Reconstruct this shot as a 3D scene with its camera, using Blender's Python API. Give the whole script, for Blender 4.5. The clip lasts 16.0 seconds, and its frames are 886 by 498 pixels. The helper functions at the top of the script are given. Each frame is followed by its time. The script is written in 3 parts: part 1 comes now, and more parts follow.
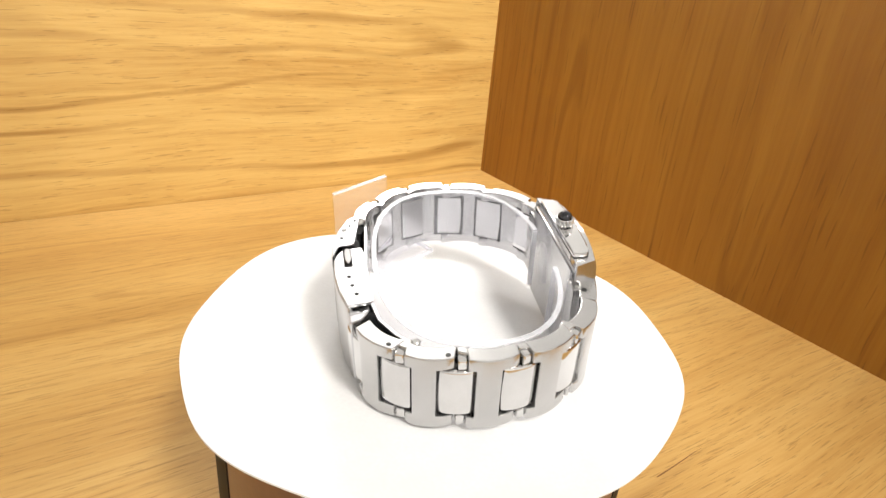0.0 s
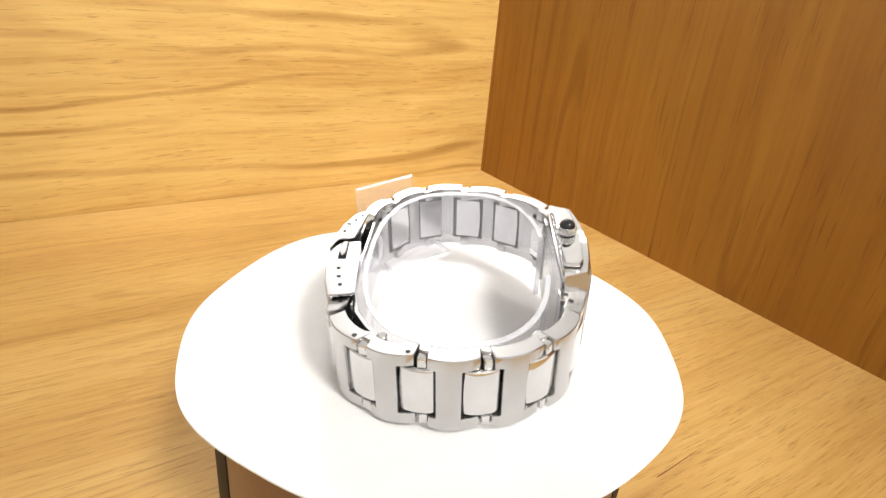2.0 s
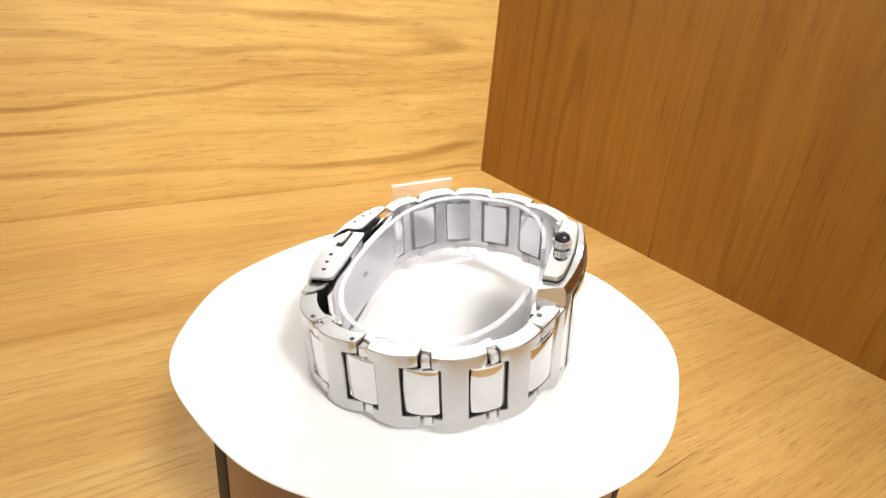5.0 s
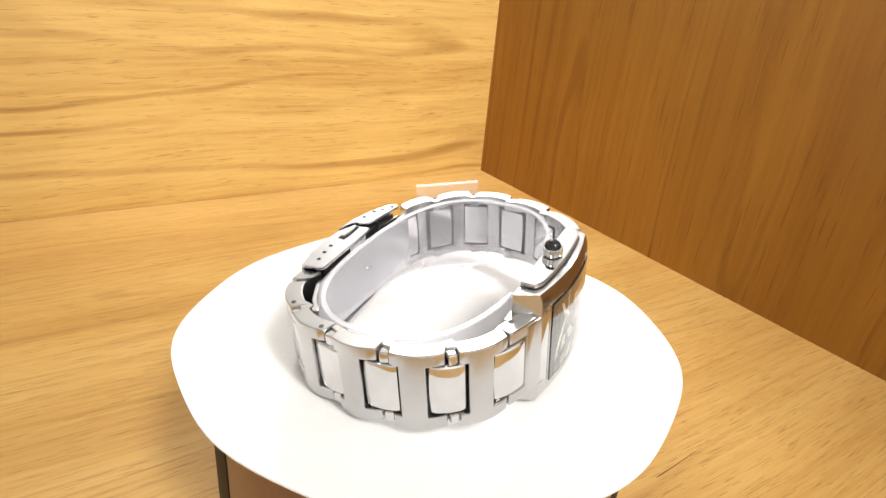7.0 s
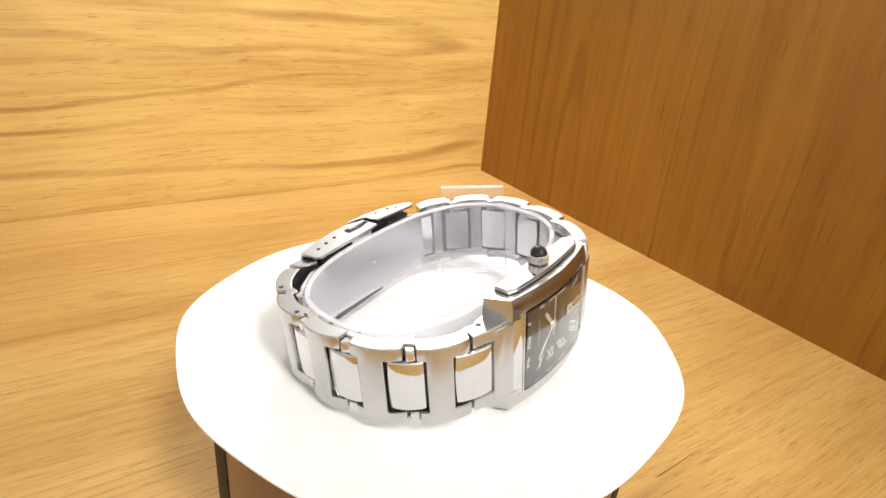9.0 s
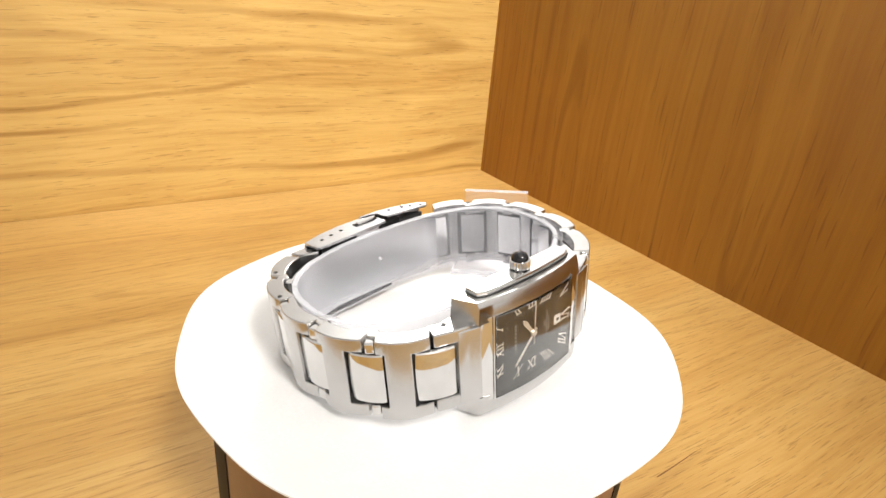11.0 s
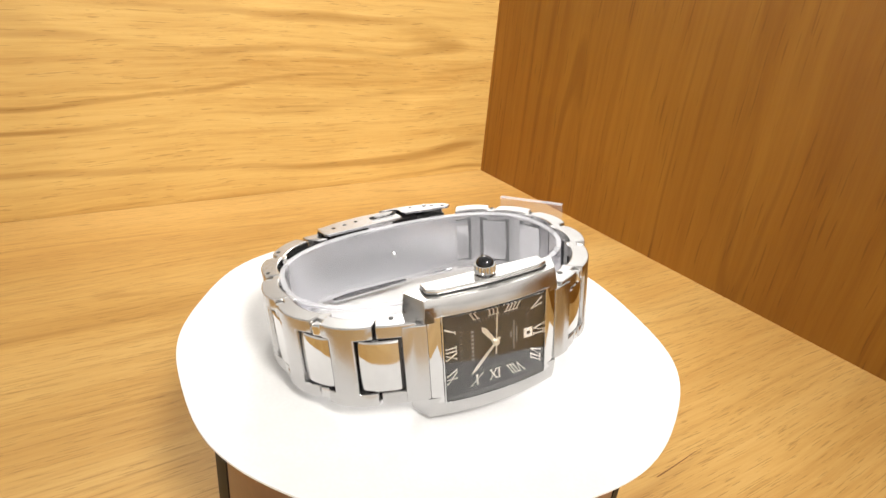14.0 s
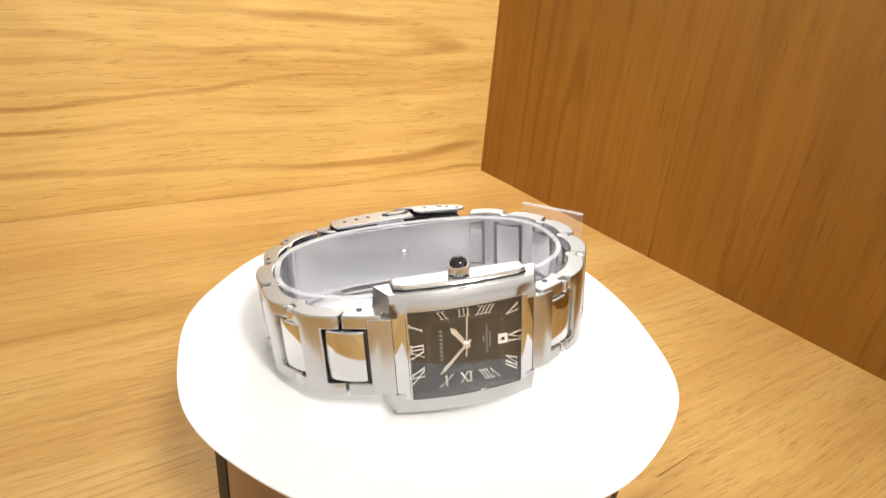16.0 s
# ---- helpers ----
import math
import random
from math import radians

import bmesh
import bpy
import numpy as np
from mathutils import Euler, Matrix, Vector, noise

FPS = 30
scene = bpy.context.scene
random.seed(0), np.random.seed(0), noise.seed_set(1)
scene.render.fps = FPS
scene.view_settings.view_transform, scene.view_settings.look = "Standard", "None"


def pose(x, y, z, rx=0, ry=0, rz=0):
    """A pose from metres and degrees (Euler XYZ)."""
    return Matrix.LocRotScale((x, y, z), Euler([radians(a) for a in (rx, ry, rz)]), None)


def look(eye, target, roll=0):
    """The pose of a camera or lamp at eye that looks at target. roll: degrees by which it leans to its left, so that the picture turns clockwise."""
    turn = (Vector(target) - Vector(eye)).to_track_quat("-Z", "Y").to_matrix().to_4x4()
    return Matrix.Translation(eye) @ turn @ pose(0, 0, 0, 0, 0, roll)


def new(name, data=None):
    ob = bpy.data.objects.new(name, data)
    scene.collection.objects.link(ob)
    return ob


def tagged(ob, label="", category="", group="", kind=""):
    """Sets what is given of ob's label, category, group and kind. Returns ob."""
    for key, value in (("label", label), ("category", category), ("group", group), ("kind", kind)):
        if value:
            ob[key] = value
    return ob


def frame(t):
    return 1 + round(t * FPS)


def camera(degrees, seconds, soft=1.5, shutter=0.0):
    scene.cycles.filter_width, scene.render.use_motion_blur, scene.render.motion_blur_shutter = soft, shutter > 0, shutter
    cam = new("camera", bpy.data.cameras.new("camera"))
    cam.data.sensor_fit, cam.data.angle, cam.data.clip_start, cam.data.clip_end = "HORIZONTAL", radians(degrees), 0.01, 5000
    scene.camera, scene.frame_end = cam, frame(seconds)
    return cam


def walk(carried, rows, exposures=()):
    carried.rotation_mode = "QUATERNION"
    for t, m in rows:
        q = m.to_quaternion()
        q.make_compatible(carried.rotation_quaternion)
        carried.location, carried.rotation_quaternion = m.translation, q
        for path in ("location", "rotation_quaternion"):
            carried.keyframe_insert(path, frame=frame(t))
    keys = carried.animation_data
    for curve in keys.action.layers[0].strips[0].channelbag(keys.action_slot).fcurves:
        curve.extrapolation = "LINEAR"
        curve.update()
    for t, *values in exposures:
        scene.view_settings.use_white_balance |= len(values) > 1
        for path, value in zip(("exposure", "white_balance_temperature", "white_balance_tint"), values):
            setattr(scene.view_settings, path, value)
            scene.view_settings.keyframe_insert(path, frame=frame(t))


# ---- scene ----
cam = camera(73.673, 16.0)
EYE = Vector((0.0, -0.110, 0.1155))
YAW, PITCH = radians(0.671), radians(24.933)
AIM = Vector((math.sin(YAW) * math.cos(PITCH), math.cos(YAW) * math.cos(PITCH), -math.sin(PITCH)))
CAM = look(EYE, EYE + AIM, 5.095)
walk(cam, [(0.0, CAM), (16.0, CAM)], exposures=[(0.0, 0.0), (16.0, 0.0)])

# ---- light ----
world = bpy.data.worlds.new("room_air")
scene.world = world
world.use_nodes = True
world.node_tree.nodes["Background"].inputs["Strength"].default_value = 0.0


def bulb(name, place, radius, power, colour):
    data = bpy.data.lights.new(name, "POINT")
    data.shadow_soft_size, data.energy, data.color = radius, power, colour
    ob = new(name, data)
    ob.location = place
    return ob


bulb("room_lamp", (0.61, -0.89, 1.20), 0.15, 50.0, (1.0, 0.955, 0.90))
# unseen spot added so brightness falls off towards the picture's edges
spot = bpy.data.lights.new("vignette_spot", "SPOT")
spot.shadow_soft_size, spot.energy, spot.color = 0.085, 35.0, (1.0, 0.965, 0.92)
spot.spot_size, spot.spot_blend = radians(31), 1.0
new("vignette_spot", spot).matrix_world = look((0.30, -0.37, 0.77), (0.0, 0.19, 0.09))
# unseen source beyond the corner, added to whiten the steel's upward faces
bulb("rear_glare_lamp", (-0.12, 1.12, 0.88), 0.16, 20.0, (1.0, 0.975, 0.94))


# ---- materials ----
def material(name):
    m = bpy.data.materials.new(name)
    m.use_nodes = True
    return m, m.node_tree, m.node_tree.nodes["Principled BSDF"]


def node(tree, kind, **values):
    n = tree.nodes.new(kind)
    for key, value in values.items():
        n.inputs[key.replace("_", " ")].default_value = value
    return n


def ramp(tree, stops):
    n = tree.nodes.new("ShaderNodeValToRGB")
    e = n.color_ramp.elements
    while len(e) < len(stops):
        e.new(0.5)
    for el, (at, c) in zip(e, stops):
        el.position, el.color = at, (*c, 1)
    return n


def plain(name, colour, rough=0.5, metal=0.0, bump=0.0, scale=800.0, vary=0.06, **more):
    """A material of one colour with fine mottling in colour, gloss and relief."""
    m, t, b = material(name)
    co = t.nodes.new("ShaderNodeTexCoord")
    fine = node(t, "ShaderNodeTexNoise", Scale=scale, Detail=4.0)
    broad = node(t, "ShaderNodeTexNoise", Scale=scale / 9, Detail=3.0)
    mix = t.nodes.new("ShaderNodeMath")
    mix.operation = "MULTIPLY"
    for n in (fine, broad):
        t.links.new(co.outputs["Object"], n.inputs["Vector"])
    t.links.new(fine.outputs["Fac"], mix.inputs[0])
    t.links.new(broad.outputs["Fac"], mix.inputs[1])
    lo = [max(0, c * (1 - vary * 2)) for c in colour]
    hi = [min(1, c * (1 + vary)) for c in colour]
    r = ramp(t, [(0.1, lo), (0.4, hi)])
    t.links.new(mix.outputs[0], r.inputs[0])
    t.links.new(r.outputs[0], b.inputs["Base Color"])
    b.inputs["Roughness"].default_value = rough
    b.inputs["Metallic"].default_value = metal
    if bump:
        bm_ = node(t, "ShaderNodeBump", Strength=bump, Distance=0.00005)
        t.links.new(fine.outputs["Fac"], bm_.inputs["Height"])
        t.links.new(bm_.outputs[0], b.inputs["Normal"])
    for key, value in more.items():
        b.inputs[key.replace("_", " ")].default_value = value
    return m


def wood(name, base, dark, light, stretch, rough=0.42, streaks=0.55, pore=0.5, warp_by=0.022, rings=0.3, fineness=800.0, dash=0.045, often=0.31, ring_count=150.0):
    """Veneer with its grain along the object's local x: broad figure, fine lines and short dark pores."""
    m, t, b = material(name)
    co = t.nodes.new("ShaderNodeTexCoord")
    warp = node(t, "ShaderNodeTexNoise", Scale=9.0, Detail=2.0)
    t.links.new(co.outputs["Object"], warp.inputs["Vector"])
    off = t.nodes.new("ShaderNodeVectorMath")
    off.operation = "MULTIPLY_ADD"
    off.inputs[1].default_value = (0.0, warp_by, warp_by)
    t.links.new(warp.outputs["Color"], off.inputs[0])
    t.links.new(co.outputs["Object"], off.inputs[2])

    def grain(sx, sy, scale, detail, rough_=0.6):
        mp = t.nodes.new("ShaderNodeMapping")
        mp.inputs["Scale"].default_value = (sx, sy, sy)
        n = node(t, "ShaderNodeTexNoise", Scale=scale, Detail=detail, Roughness=rough_)
        t.links.new(off.outputs[0], mp.inputs["Vector"])
        t.links.new(mp.outputs[0], n.inputs["Vector"])
        return n

    figure = grain(stretch * 1.2, 1.0, 30.0, 4.0, 0.65)
    lines = grain(stretch, 1.0, fineness * 0.26, 6.0, 0.75)
    pores = grain(dash, 1.0, fineness, 2.0, 0.55)
    # long growth lines, as level lines of a drawn-out field
    field = grain(0.09, 1.0, 9.0, 2.0, 0.45)
    many = t.nodes.new("ShaderNodeMath")
    many.operation, many.inputs[1].default_value = "MULTIPLY", ring_count
    wave = t.nodes.new("ShaderNodeMath")
    wave.operation = "SINE"
    t.links.new(field.outputs["Fac"], many.inputs[0])
    t.links.new(many.outputs[0], wave.inputs[0])
    gate = grain(stretch * 2.5, 1.0, 60.0, 2.0)
    gated = t.nodes.new("ShaderNodeMath")
    gated.operation = "MULTIPLY"
    t.links.new(wave.outputs[0], gated.inputs[0])
    t.links.new(gate.outputs["Fac"], gated.inputs[1])
    r5 = ramp(t, [(0.40, (1, 1, 1)), (0.60, (1 - rings, 1 - rings * 1.25, 1 - rings * 1.6))])
    t.links.new(gated.outputs[0], r5.inputs[0])
    patch = node(t, "ShaderNodeTexNoise", Scale=14.0, Detail=3.0)
    t.links.new(co.outputs["Object"], patch.inputs["Vector"])
    r1 = ramp(t, [(0.36, dark), (0.48, base), (0.62, light)])
    t.links.new(figure.outputs["Fac"], r1.inputs[0])
    r2 = ramp(t, [(0.36, dark), (0.5, base), (0.62, light)])
    t.links.new(lines.outputs["Fac"], r2.inputs[0])
    mx = t.nodes.new("ShaderNodeMix")
    mx.data_type = "RGBA"
    mx.inputs[0].default_value = streaks
    t.links.new(r1.outputs[0], mx.inputs[6])
    t.links.new(r2.outputs[0], mx.inputs[7])
    r3 = ramp(t, [(often, (1 - pore, 1 - pore * 1.1, 1 - pore * 1.25)), (often + 0.06, (1, 1, 1))])
    t.links.new(pores.outputs["Fac"], r3.inputs[0])
    mul = t.nodes.new("ShaderNodeMix")
    mul.data_type, mul.blend_type = "RGBA", "MULTIPLY"
    mul.inputs[0].default_value = 1.0
    t.links.new(mx.outputs[2], mul.inputs[6])
    t.links.new(r3.outputs[0], mul.inputs[7])
    r4 = ramp(t, [(0.3, (0.86, 0.84, 0.8)), (0.7, (1.0, 1.0, 1.0))])
    t.links.new(patch.outputs["Fac"], r4.inputs[0])
    mul2 = t.nodes.new("ShaderNodeMix")
    mul2.data_type, mul2.blend_type = "RGBA", "MULTIPLY"
    mul2.inputs[0].default_value = 1.0
    t.links.new(mul.outputs[2], mul2.inputs[6])
    t.links.new(r4.outputs[0], mul2.inputs[7])
    mul3 = t.nodes.new("ShaderNodeMix")
    mul3.data_type, mul3.blend_type = "RGBA", "MULTIPLY"
    mul3.inputs[0].default_value = 1.0
    t.links.new(mul2.outputs[2], mul3.inputs[6])
    t.links.new(r5.outputs[0], mul3.inputs[7])
    t.links.new(mul3.outputs[2], b.inputs["Base Color"])
    rr = t.nodes.new("ShaderNodeMapRange")
    rr.inputs["To Min"].default_value, rr.inputs["To Max"].default_value = rough - 0.06, rough + 0.12
    t.links.new(lines.outputs["Fac"], rr.inputs["Value"])
    t.links.new(rr.outputs[0], b.inputs["Roughness"])
    bp = node(t, "ShaderNodeBump", Strength=0.35, Distance=0.0001)
    t.links.new(pores.outputs["Fac"], bp.inputs["Height"])
    t.links.new(bp.outputs[0], b.inputs["Normal"])
    return m


def steel(name, colour, rough, brushed=0.0, axis=(1.0, 1.0, 40.0)):
    """Stainless steel; brushed: depth of the fine parallel scratches."""
    m, t, b = material(name)
    b.inputs["Metallic"].default_value = 1.0
    co = t.nodes.new("ShaderNodeTexCoord")
    mp = t.nodes.new("ShaderNodeMapping")
    mp.inputs["Scale"].default_value = axis
    n = node(t, "ShaderNodeTexNoise", Scale=320.0, Detail=4.0)
    smudge = node(t, "ShaderNodeTexNoise", Scale=160.0, Detail=3.0)
    t.links.new(co.outputs["Object"], mp.inputs["Vector"])
    t.links.new(mp.outputs[0], n.inputs["Vector"])
    t.links.new(co.outputs["Object"], smudge.inputs["Vector"])
    r = ramp(t, [(0.3, tuple(c * 0.9 for c in colour)), (0.7, colour)])
    t.links.new(smudge.outputs["Fac"], r.inputs[0])
    t.links.new(r.outputs[0], b.inputs["Base Color"])
    rr = t.nodes.new("ShaderNodeMapRange")
    rr.inputs["To Min"].default_value, rr.inputs["To Max"].default_value = rough * 0.9, rough * 1.1
    t.links.new(n.outputs["Fac"], rr.inputs["Value"])
    t.links.new(rr.outputs[0], b.inputs["Roughness"])
    if brushed:
        bp = node(t, "ShaderNodeBump", Strength=brushed, Distance=0.00003)
        t.links.new(n.outputs["Fac"], bp.inputs["Height"])
        t.links.new(bp.outputs[0], b.inputs["Normal"])
    return m


def clear(name, colour, rough, ior):
    m, t, b = material(name)
    b.inputs["Base Color"].default_value = (*colour, 1)
    b.inputs["Transmission Weight"].default_value = 1.0
    b.inputs["IOR"].default_value = ior
    b.inputs["Roughness"].default_value = rough
    return m


OAK = wood("light_oak_wall", (0.595, 0.375, 0.112), (0.43, 0.235, 0.057), (0.665, 0.445, 0.150), 0.03, pore=0.30, warp_by=0.012, rings=0.30, streaks=0.5, fineness=1300.0, dash=0.05, often=0.31, ring_count=140.0)
OAK_FLOOR = wood("light_oak_floor", (0.615, 0.368, 0.112), (0.49, 0.266, 0.070), (0.685, 0.446, 0.158), 0.03, pore=0.30, warp_by=0.006, rings=0.14, streaks=0.45, fineness=2400.0, dash=0.04, often=0.35, ring_count=260.0)
TEAK = wood("brown_teak_veneer", (0.345, 0.150, 0.015), (0.27, 0.106, 0.009), (0.39, 0.184, 0.022), 0.03, pore=0.25, warp_by=0.008, rings=0.22, fineness=700.0)
OPEN_GRAIN = plain("open_grain", (0.20, 0.09, 0.025), 0.7)
PAPER = plain("white_paper", (0.86, 0.86, 0.86), 0.75, bump=0.1, scale=1500, vary=0.02)
DRUM = plain("brown_lacquer", (0.20, 0.10, 0.06), 0.3, bump=0.05)
BLACK = plain("black_plastic", (0.010, 0.009, 0.009), 0.6, Specular_IOR_Level=0.2)
BRUSHED = steel("brushed_steel", (0.58, 0.575, 0.57), 0.25, 0.05, (1.0, 1.0, 10.0))
POLISHED = steel("polished_steel", (0.70, 0.695, 0.69), 0.06)
SATIN = steel("satin_steel", (0.60, 0.60, 0.61), 0.24)
# dark pins and plate joint; also painted shade in link and buckle gaps
DARK_SHADE_STEEL = steel("dark_shade_steel", (0.10, 0.10, 0.10), 0.5)


def film_plastic(name, haze):
    """Thin clear plastic: lets most light straight through, with a gloss and a little haze."""
    m, t, b = material(name)
    b.inputs["Base Color"].default_value = (0.93, 0.94, 0.98, 1)
    b.inputs["Roughness"].default_value = 0.12
    see = t.nodes.new("ShaderNodeBsdfTransparent")
    see.inputs["Color"].default_value = (0.97, 0.97, 0.985, 1)
    co = t.nodes.new("ShaderNodeTexCoord")
    n = node(t, "ShaderNodeTexNoise", Scale=180.0, Detail=3.0)
    t.links.new(co.outputs["Object"], n.inputs["Vector"])
    rr = t.nodes.new("ShaderNodeMapRange")
    rr.inputs["To Min"].default_value, rr.inputs["To Max"].default_value = haze * 0.7, haze * 1.3
    t.links.new(n.outputs["Fac"], rr.inputs["Value"])
    mix = t.nodes.new("ShaderNodeMixShader")
    t.links.new(rr.outputs[0], mix.inputs[0])
    t.links.new(see.outputs[0], mix.inputs[1])
    t.links.new(b.outputs[0], mix.inputs[2])
    t.links.new(mix.outputs[0], t.nodes["Material Output"].inputs["Surface"])
    return m


PLASTIC = film_plastic("clear_plastic", 0.07)
MILKY = film_plastic("cut_plastic_edge", 0.30)
GLASS = clear("watch_glass", (0.98, 0.98, 0.98), 0.0, 1.56)
DIAL = plain("black_dial", (0.010, 0.009, 0.009), 0.45, scale=3000, Specular_IOR_Level=0.25)
PRINT = plain("silver_print", (0.82, 0.80, 0.76), 0.35, vary=0.02)
ONYX = plain("black_onyx", (0.010, 0.010, 0.012), 0.06)
WALLPAINT = plain("room_paint", (0.68, 0.675, 0.665), 0.8, scale=40, vary=0.02)


# ---- shape helpers (millimetres in, metres out) ----
MM = 0.001


def part(name, bm, mat, parent=None, label="", smooth=True):
    bmesh.ops.recalc_face_normals(bm, faces=bm.faces)
    for e in bm.edges:
        e.smooth = len(e.link_faces) == 2 and e.calc_face_angle(0) < radians(20)
    me = bpy.data.meshes.new(name)
    bm.to_mesh(me)
    bm.free()
    me.materials.append(mat)
    ob = new(name, me)
    if smooth:
        for f in me.polygons:
            f.use_smooth = True
    if parent:
        ob.parent = parent
    if label:
        ob["label"] = label
    return ob


def mesh(verts, faces):
    bm = bmesh.new()
    vs = [bm.verts.new((x * MM, y * MM, z * MM)) for x, y, z in verts]
    for f in faces:
        bm.faces.new([vs[i] for i in f])
    return bm


def soften(bm, width, angle=35, segments=2):
    bmesh.ops.remove_doubles(bm, verts=bm.verts, dist=1e-7)
    bmesh.ops.recalc_face_normals(bm, faces=bm.faces)
    edges = [e for e in bm.edges if len(e.link_faces) == 2 and e.calc_face_angle(0) > radians(angle)]
    if edges and width:
        bmesh.ops.bevel(bm, geom=edges, offset=width * MM, offset_type="OFFSET", segments=segments, profile=0.5, affect="EDGES", clamp_overlap=True)
    return bm


def prism(outline, z0, z1, bevel=0.0, axis="z"):
    """An outline in the plane, drawn out from z0 to z1. axis x: outline is (y, z)."""
    n = len(outline)
    place = (lambda a, b, c: (a, b, c)) if axis == "z" else (lambda a, b, c: (c, a, b)) if axis == "x" else (lambda a, b, c: (a, c, b))
    verts = [place(a, b, z0) for a, b in outline] + [place(a, b, z1) for a, b in outline]
    faces = [tuple(range(n))[::-1], tuple(range(n, 2 * n))] + [(i, (i + 1) % n, n + (i + 1) % n, n + i) for i in range(n)]
    return soften(mesh(verts, faces), bevel)


def box(x0, x1, y0, y1, z0, z1, bevel=0.0):
    return prism([(x0, y0), (x1, y0), (x1, y1), (x0, y1)], z0, z1, bevel)


def lathe(profile, n=48):
    """A closed turned body from (radius, z) pairs, the first and last on the axis."""
    bm = bmesh.new()
    rings = []
    for r, z in profile:
        if r < 1e-6:
            rings.append([bm.verts.new((0, 0, z * MM))])
        else:
            rings.append([bm.verts.new((r * math.cos(2 * math.pi * i / n) * MM, r * math.sin(2 * math.pi * i / n) * MM, z * MM)) for i in range(n)])
    for a, b in zip(rings, rings[1:]):
        for i in range(n):
            j = (i + 1) % n
            if len(a) == 1:
                bm.faces.new((a[0], b[i], b[j]))
            elif len(b) == 1:
                bm.faces.new((a[i], a[j], b[0]))
            else:
                bm.faces.new((a[i], a[j], b[j], b[i]))
    return bm


def moved(bm, m):
    bm.transform(m)
    return bm


def join(*bms):
    out = bmesh.new()
    for b in bms:
        me = bpy.data.meshes.new("piece")
        b.to_mesh(me)
        b.free()
        out.from_mesh(me)
        bpy.data.meshes.remove(me)
    return out


def shift(x, y, z, rx=0, ry=0, rz=0):
    return pose(x * MM, y * MM, z * MM, rx, ry, rz)


# ---- the wooden corner ----
CORNER = Vector((0.0245, 0.2667, 0.0))     # where both walls meet the floor
ALONG_R = Vector((1.1796, -1.8085, 0)).normalized()
ALONG_L = Vector((-1.9051, -1.2282, 0)).normalized()
TURN_L = math.degrees(math.atan2(ALONG_L.y, ALONG_L.x))
TURN_R = math.degrees(math.atan2(ALONG_R.y, ALONG_R.x))


WALL_H = 128


def board(name, size, m, mat, label):
    x, y, z = size
    ob = part(name, box(0, x, 0, y, 0, z), mat, smooth=False)
    ob.matrix_world = m
    return tagged(ob, label, kind="structure")


def corner():
    # floor: local x runs along the left wall
    f = board("floor", (500, 500, 18), Matrix.Translation(CORNER + Vector((0, 0, -0.018))) @ pose(0, 0, 0, 0, 0, TURN_L) @ shift(-30, -30, 0), OAK_FLOOR,
              "light oak veneer shelf floor with fine dark pores")
    # left wall: stands along ALONG_L, thickness behind it
    w = board("wall_left", (500, WALL_H, 18), Matrix.Translation(CORNER) @ pose(0, 0, 0, 0, 0, TURN_L) @ pose(0, 0, 0, 90) @ shift(-30, 0.12, 0), OAK,
              "light oak veneer wall with long horizontal grain")
    r = board("wall_right", (WALL_H, 500, 18), Matrix.Translation(CORNER) @ pose(0, 0, 0, 0, 0, TURN_R) @ pose(0, 0, 0, 90) @ pose(0, 0, 0, 0, 0, 90) @ shift(0, -500, -18), TEAK,
              "darker brown wood wall with upright grain")
    # a dark open grain line in the floor veneer
    line = [(0, -0.16), (7, -0.22), (15, -0.08), (21, 0.0), (15, 0.14), (7, 0.1), (0, 0.16)]
    crack = part("grain_line", prism(line, 0.0, 0.03), OPEN_GRAIN, smooth=False)
    crack.matrix_world = pose(0.0629, 0.0075, 0.00002, 0, 0, 37.0)
    tagged(crack, "dark open grain line in the oak veneer floor", kind="structure")
    return f, w, r


corner()


def room():
    """Plain painted room that closes the place, unseen and added to bounce light."""
    x0, x1, y0, y1, z0, z1 = -1400, 1600, -1700, 1300, -18.5, 2300
    t = 60
    for name, q in (("room_floor", (x0, x1, y0, y1, z0 - t, z0)), ("ceiling", (x0, x1, y0, y1, z1, z1 + t)),
                    ("wall_north", (x0, x1, y1, y1 + t, z0, z1)), ("wall_south", (x0, x1, y0 - t, y0, z0, z1)),
                    ("wall_east", (x1, x1 + t, y0, y1, z0, z1)), ("wall_west", (x0 - t, x0, y0, y1, z0, z1))):
        tagged(part(name, box(*q), WALLPAINT, smooth=False), "unseen plain white painted room surface, added to bounce light", kind="structure")


room()

# ---- the turntable ----
DISC_Z = 45.9


def turntable():
    base = new("turntable")
    tagged(base, "brown lacquered round turntable with black side strips, standing on oak", "turntable")
    r = 45.6
    part("drum", lathe([(0, 0), (r - 1, 0), (r, 1), (r, DISC_Z - 3), (r - 1, DISC_Z - 2.2), (0, DISC_Z - 2.2)], 96), DRUM, base)
    part("spindle", lathe([(0, DISC_Z - 2.2), (9, DISC_Z - 2.2), (9, DISC_Z - 0.55), (0, DISC_Z - 0.55)], 40), BLACK, base, "black spindle cap")
    # black upright strips at the drum's two outer edges as the camera sees it
    for a, wide in ((-148.5, 8.0), (-29.5, 5.0)):
        side_strip = prism([((r + q) * math.cos(radians(a + d * wide)), (r + q) * math.sin(radians(a + d * wide))) for q, d in
                      ((-1.5, -1), (0.2, -1), (0.3, -0.5), (0.3, 0.5), (0.2, 1), (-1.5, 1))], 0.4, DISC_Z - 2.4, 0.1)
        part("side_strip", side_strip, BLACK, base, "black upright strip")
    return base


